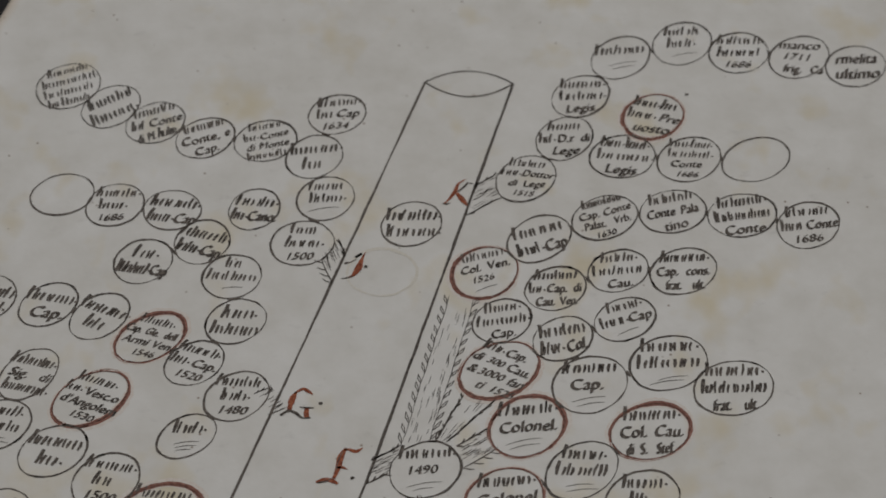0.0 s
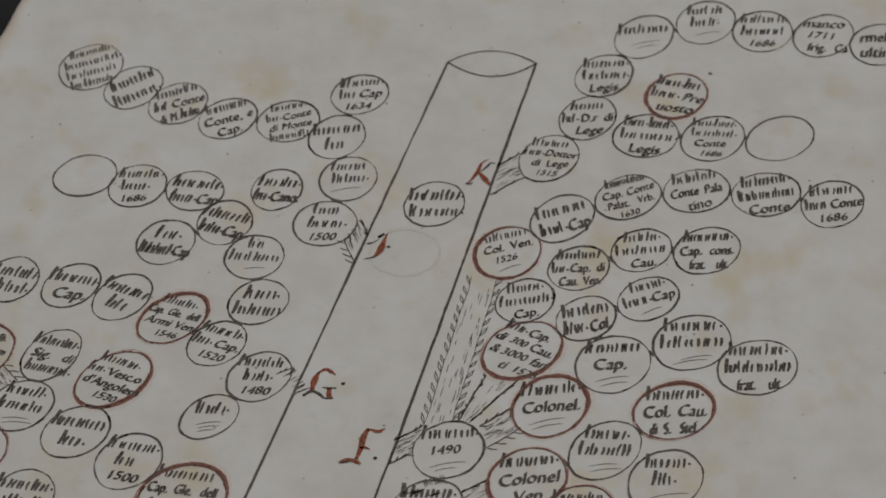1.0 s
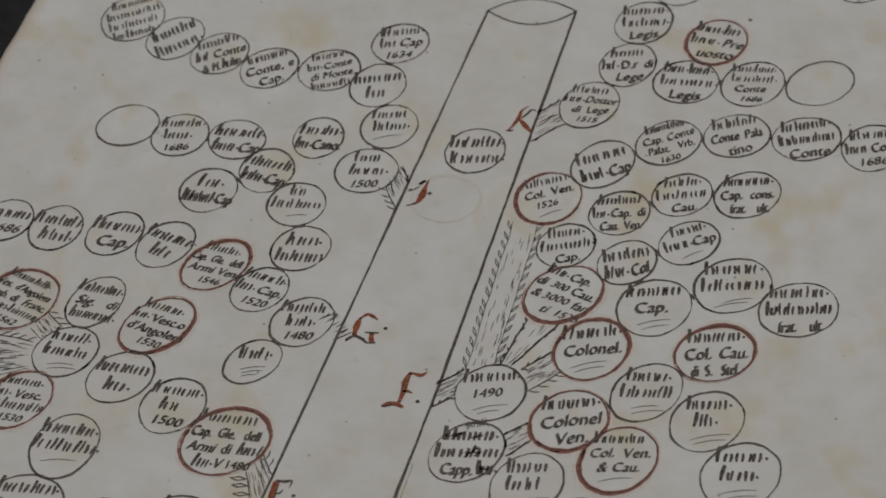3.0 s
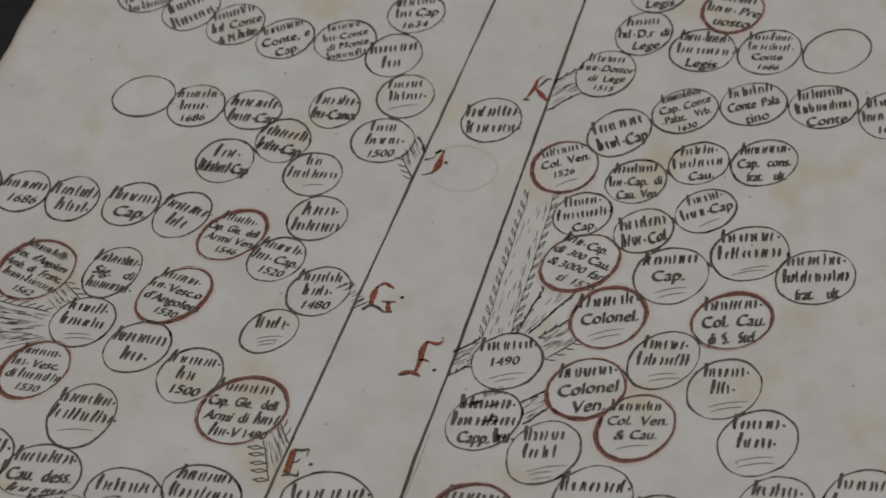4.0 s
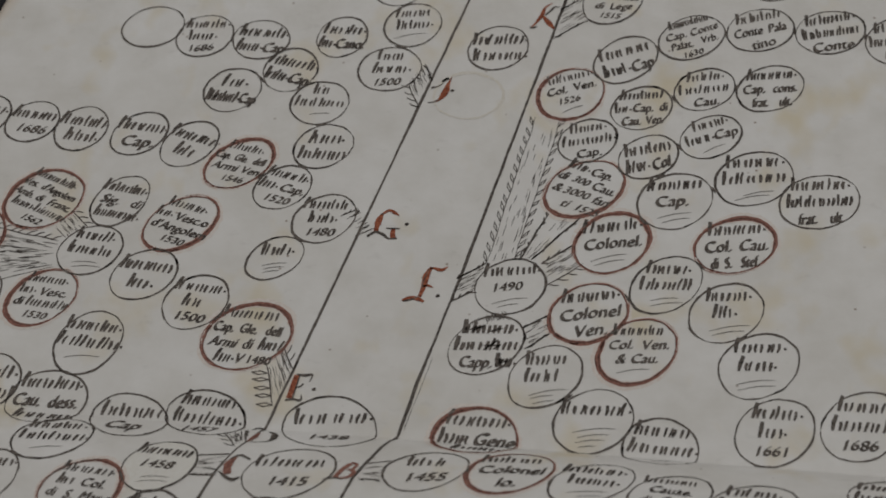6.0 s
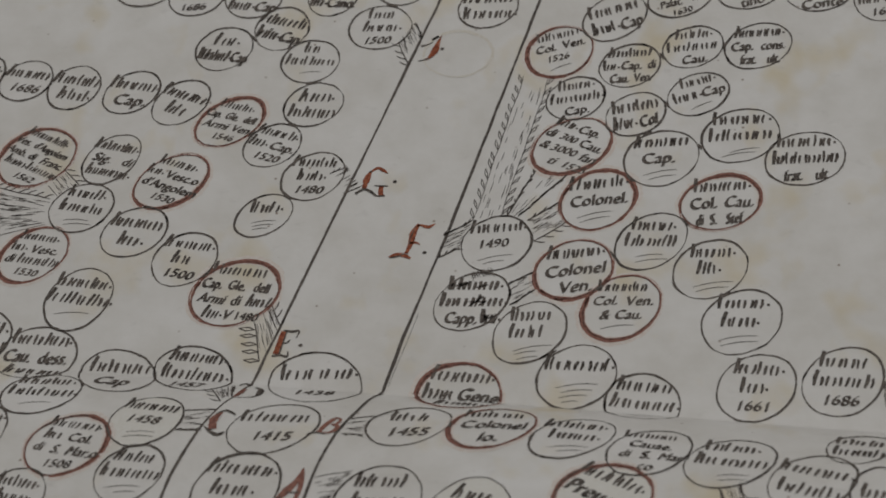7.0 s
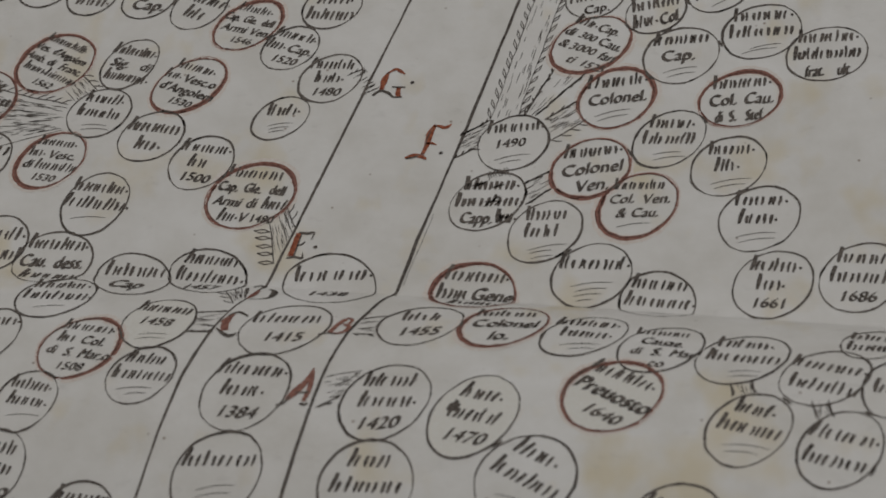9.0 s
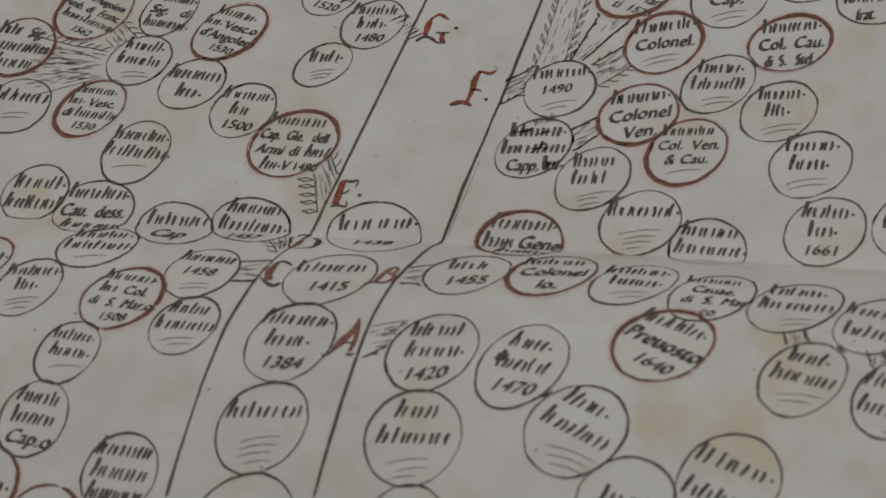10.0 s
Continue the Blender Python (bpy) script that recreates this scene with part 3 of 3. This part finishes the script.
medallion(-2.0, -20.5, 13.18, 9.95, 50, 4, "#5|Colonel|lo.", red=True)
medallion(20.3, -23.5, 13.47, 8.89, 45, -1, "#5|#4|=2")
medallion(41.4, -27.7, 13.10, 9.42, 47, -2, "#6|Cauae.|di S. Mar|co")
medallion(63.0, -30.1, 13.74, 9.80, 42, -2, "#4|#6|=2")
medallion(84.9, -35.5, 13.40, 9.83, 47, -10, "#5|#5")
medallion(97.1, -17.2, 10.87, 7.72, 47, -1, "#4|#5")
medallion(102.2, -38.6, 11.44, 7.68, 82, -2, "#3")
medallion(67.0, -56.5, 13.12, 9.96, 58, -11, "#3|#5|=2")
medallion(90.4, -60.7, 13.07, 10.09, 62, -10, "#4|#5")

def ink_joins():
    """Where two ovals touch, their lines run together in a small thick patch of ink."""
    for i, p in enumerate(OVALS):
        for q in OVALS[i + 1:]:
            dx, dy = q[0] - p[0], q[1] - p[1]
            d = math.hypot(dx, dy)
            if d > 32:
                continue
            th = math.atan2(dy, dx)
            reach = [o[2] * o[3] / math.hypot(o[3] * math.cos(th - o[4]), o[2] * math.sin(th - o[4])) for o in (p, q)]
            if abs(d - reach[0] - reach[1]) > 1.3:
                continue
            f = (reach[0] + (d - reach[0] - reach[1]) / 2) / d
            x, y, nx, ny = p[0] + dx * f, p[1] + dy * f, -dy / d, dx / d
            ln = 1.8 + 0.9 * noise.noise((x, y, 0))
            pen("ink_join", [([(x + nx * t * ln, y + ny * t * ln) for t in (-1, -0.5, 0, 0.5, 1)], [0.3, 0.65, 0.85 + 0.3 * noise.noise((x, y, 4)), 0.6, 0.25])], INK, SHEET, 0.00018)


ink_joins()

# twigs
twig((-19.9, 66.5), (-12.2, 127.6), (-11.8, 69.0), (-4.4, 127.2), 46, "loops", "loops", 5)
twig((-10.1, 69.5), (-3.7, 88.0), (-6.7, 69.3), (6.4, 87.7), 9, "scrub", "scrub", 6)
twig((-3.7, 67.8), (4.9, 76.4), (-0.8, 60.2), (8.6, 69.1), 26, "scrub", "barbs", 7)
twig((-27.6, 59.9), (-19.8, 66.8), (-28.2, 51.3), (-22.1, 55.8), 20, seed=4)
twig((-9.7, 176.3), (-2.8, 183.1), (-10.9, 163.2), (-1.2, 171.9), 18, seed=1)
twig((-46.3, 140.9), (-50.0, 148.3), (-49.1, 129.0), (-54.0, 139.3), 22, "scrub", "barbs", 2)
twig((-69.6, 21.5), (-74.0, 29.8), (-73.2, 8.2), (-77.7, 22.5), 26, "barbs", "fronds", 9)
twig((-6.3, 42.9), (1.0, 49.1), (-4.9, 35.5), (2.0, 41.8), 12, seed=8)
twig((-88.1, -20.3), (-80.1, -18.4), (-89.3, -28.9), (-81.4, -28.7), 16, seed=13)
twig((-41.9, -20.7), (-35.0, -18.7), (-42.4, -27.8), (-36.1, -28.4), 12, seed=14)
twig((-46.3, -46.1), (-36.2, -43.2), (-46.4, -56.7), (-40.4, -52.9), 24, "line", "scrub", 15, PALE)
twig((-79.3, -14.4), (-84.1, -6.2), (-77.0, -11.3), (-78.5, -3.1), 26, "barbs", "scrub", 18)
stem(-63.1, 78.0, -58.5, 81.2, 9, 9, 18, seed=3)
stem(-14.8, 48.1, -13.8, 45.4, 5, 5, 14, seed=8)
twig((-175.9, 69.3), (-149.6, 63.8), (-170.6, 44.4), (-148.5, 53.8), 120, "barbs", "line", 10)
twig((-148.0, 76.3), (-141.7, 70.0), (-151.7, 69.7), (-147.5, 65.8), 18, "barbs", "line", 11)
twig((60.8, -41.5), (62.6, -45.5), (66.3, -38.7), (67.4, -44.0), 6, seed=16)
twig((82.2, -45.8), (83.6, -51.4), (86.4, -44.6), (87.6, -50.4), 6, seed=17)

# key letters
rubric("K", -14.4, 173.1, 12.0, 6, [[(-0.62, -0.44, 0.05), (-0.4, -0.27, 0.08), (-0.12, 0.05, 0.15), (0.03, 0.33, 0.08), (0.33, 0.5, 0.02)], [(-0.1, 0.02, 0.06), (0.12, -0.24, 0.2), (0.33, -0.49, 0.06)]],
       [[(0.0, 0.03, 0.05), (0.28, 0.24, 0.08), (0.42, 0.36, 0.06), (0.62, 0.33, 0.02)], [(-0.66, -0.42, 0.03), (-0.5, -0.44, 0.07), (-0.36, -0.4, 0.03)]], (0.6, 0.0))
rubric("I", -43.4, 137.1, 11.5, 6, [[(0.49, 0.5, 0.02), (0.33, 0.21, 0.13), (0.2, -0.08, 0.26), (-0.04, -0.36, 0.12), (-0.3, -0.46, 0.04)]],
       [[(-0.04, -0.38, 0.04), (-0.3, -0.46, 0.05), (-0.53, -0.48, 0.02)], [(-0.38, 0.07, 0.06), (-0.3, 0.1, 0.09), (-0.12, 0.13, 0.04), (0.12, 0.25, 0.02)]], (0.5, -0.03))
rubric("G", -52.5, 79.3, 12.5, 6, [[(-0.02, 0.36, 0.06), (-0.18, 0.11, 0.2), (-0.28, -0.2, 0.12)], [(-0.1, 0.3, 0.06), (0.21, 0.45, 0.1), (0.4, 0.38, 0.12), (0.57, 0.28, 0.04)], [(0.37, -0.12, 0.12), (0.33, -0.3, 0.16), (0.35, -0.45, 0.16)]],
       [[(-0.6, -0.38, 0.08), (-0.3, -0.24, 0.09), (-0.02, -0.32, 0.1), (0.17, -0.45, 0.06), (0.48, -0.45, 0.05)], [(0.1, -0.12, 0.03), (0.33, -0.14, 0.06), (0.6, -0.14, 0.04)]], (0.85, 0.0))
rubric("F", -36.7, 56.9, 15.0, 6, [[(0.21, 0.45, 0.06), (0.05, 0.23, 0.17), (-0.04, -0.06, 0.13), (-0.17, -0.31, 0.08)], [(0.15, 0.4, 0.05), (0.28, 0.42, 0.07), (0.5, 0.37, 0.1), (0.7, 0.46, 0.02)], [(-0.69, -0.4, 0.05), (-0.45, -0.33, 0.1), (-0.2, -0.37, 0.12), (-0.05, -0.44, 0.06)], [(-0.06, -0.04, 0.06), (0.1, -0.03, 0.08), (0.24, -0.08, 0.02)]],
       [[(-0.66, -0.42, 0.03), (-0.4, -0.38, 0.04), (-0.24, -0.32, 0.03)], [(-0.1, -0.1, 0.02), (-0.02, 0.14, 0.03), (0.12, 0.38, 0.02)]], (0.38, -0.29))
rubric("E", -67.1, 15.7, 9.9, 4, [[(-0.08, 0.42, 0.2), (-0.25, 0.0, 0.22), (-0.42, -0.42, 0.18)]],
       [[(-0.58, -0.5, 0.07), (-0.2, -0.46, 0.09), (0.1, -0.5, 0.09), (0.13, -0.3, 0.03)], [(-0.1, 0.45, 0.07), (0.3, 0.42, 0.12), (0.6, 0.45, 0.07), (0.48, 0.2, 0.03)], [(-0.15, -0.02, 0.04), (0.05, 0.0, 0.06), (0.22, 0.12, 0.03)], [(0.05, 0.42, 0.05), (-0.1, 0.0, 0.06), (-0.25, -0.42, 0.06)]], (0.68, -0.08))
rubric("D", -72.2, -6.5, 10.0, 8, [[(-0.75, -0.42, 0.06), (-0.5, -0.14, 0.2), (-0.3, 0.2, 0.10)]],
       [[(-0.6, 0.5, 0.06), (-0.4, 0.66, 0.10), (-0.1, 0.6, 0.12), (-0.2, 0.42, 0.05)], [(0.1, 0.34, 0.05), (0.34, 0.16, 0.2), (0.34, -0.14, 0.24), (0.1, -0.4, 0.06), (-0.6, -0.44, 0.03)]], None, RED)
rubric("C", -77.3, -24.6, 12.0, 2, [[(0.05, 0.38, 0.1), (-0.2, 0.05, 0.26), (-0.2, -0.3, 0.2)]],
       [[(-0.15, 0.28, 0.06), (0.2, 0.45, 0.1), (0.55, 0.28, 0.06)], [(-0.5, -0.2, 0.05), (-0.25, -0.4, 0.12), (0.0, -0.5, 0.14), (0.25, -0.4, 0.05)]], None, RED)
rubric("B", -48.0, -24.3, 9.0, 3, [[(0.5, 0.35, 0.2), (0.1, 0.0, 0.2), (-0.2, -0.4, 0.2)], [(0.5, 0.42, 0.08), (0.78, 0.3, 0.14), (0.6, 0.05, 0.12), (0.35, 0.02, 0.06)], [(0.35, 0.02, 0.06), (0.66, -0.1, 0.2), (0.4, -0.38, 0.15), (-0.1, -0.45, 0.06)]],
       [[(-0.75, -0.5, 0.08), (-0.3, -0.42, 0.08), (0.1, -0.5, 0.04)]], None, RED)
rubric("A", -52.8, -49.5, 14.0, 1, [[(0.45, 0.48, 0.05), (0.25, 0.14, 0.14), (-0.02, -0.1, 0.22), (-0.3, -0.32, 0.1)], [(0.44, 0.4, 0.08), (0.36, -0.05, 0.13), (0.2, -0.36, 0.1)]],
       [[(-0.6, -0.45, 0.05), (-0.4, -0.42, 0.06), (-0.2, -0.25, 0.05)], [(-0.05, -0.15, 0.04), (0.35, -0.15, 0.05)], [(0.1, -0.42, 0.05), (0.25, -0.44, 0.09), (0.34, -0.4, 0.03)]], None, RED)

# trunk: two ruled sides and the cut top
def ruled(points, w, seed):
    """One long pen line through several points, swelling and thinning as the pen is pressed."""
    pts, ws = [], []
    for a, b in zip(points, points[1:]):
        n = max(2, int(math.hypot(b[0] - a[0], b[1] - a[1]) / 1.5))
        for i in range(n):
            x, y = a[0] + (b[0] - a[0]) * i / n, a[1] + (b[1] - a[1]) * i / n
            pts.append((x + 0.18 * noise.noise((y * 0.12, seed, 0)), y))
            ws.append(w * (1 + 0.55 * noise.noise((y * 0.035, seed, 3)) + 0.3 * noise.noise((y * 0.4, seed, 8))))
    pts.append(points[-1])
    ws.append(w * 0.5)
    return pts, ws


pen("trunk_side", [ruled([(-31.1, 224.2), (-73.5, 1.6), (-76.3, -10.7), (-78.4, -15.5), (-80.6, -22.7), (-82.3, -29.5), (-84.2, -38.5), (-85.8, -46.5), (-88.0, -66.0), (-90.8, -98.0)], 0.8, 1.0)], INK, SHEET)
pen("trunk_side", [ruled([(-1.6, 226.7), (-26.8, 60.0), (-33.7, 19.6), (-36.2, 1.0), (-37.7, -3.0), (-40.6, -17.3), (-43.8, -27.9), (-46.1, -40.0), (-47.5, -52.0), (-49.3, -73.0), (-51.6, -97.7)], 0.9, 2.0), line((-30.6, 30.0), (-34.9, 3.0), 0.17, 0.3, 5)], INK, SHEET)
pen("trunk_top", [arc((-31.1, 224.2), (-1.6, 226.7), 5.9, 0.6, 1), arc((-31.1, 224.2), (-1.6, 226.7), -6.8, 0.7, 2)], INK, SHEET)

# faint offset ring and ink spots
pen("offset_ring", [ring(-34.3, 135.4, 11.0, 10.2, 0.1, 0.9, 5.0)], GHOST, SHEET, 0.00008)
pen("ink_blot", [([(-11.1, -56.8), (-9.5, -55.8), (-7.8, -54.8)], [1.0, 3.4, 0.8])], INK, SHEET)
pen("ink_spot", [([(55.9, 227.8), (57.1, 227.8)], [1.2, 1.0])], INK, SHEET)
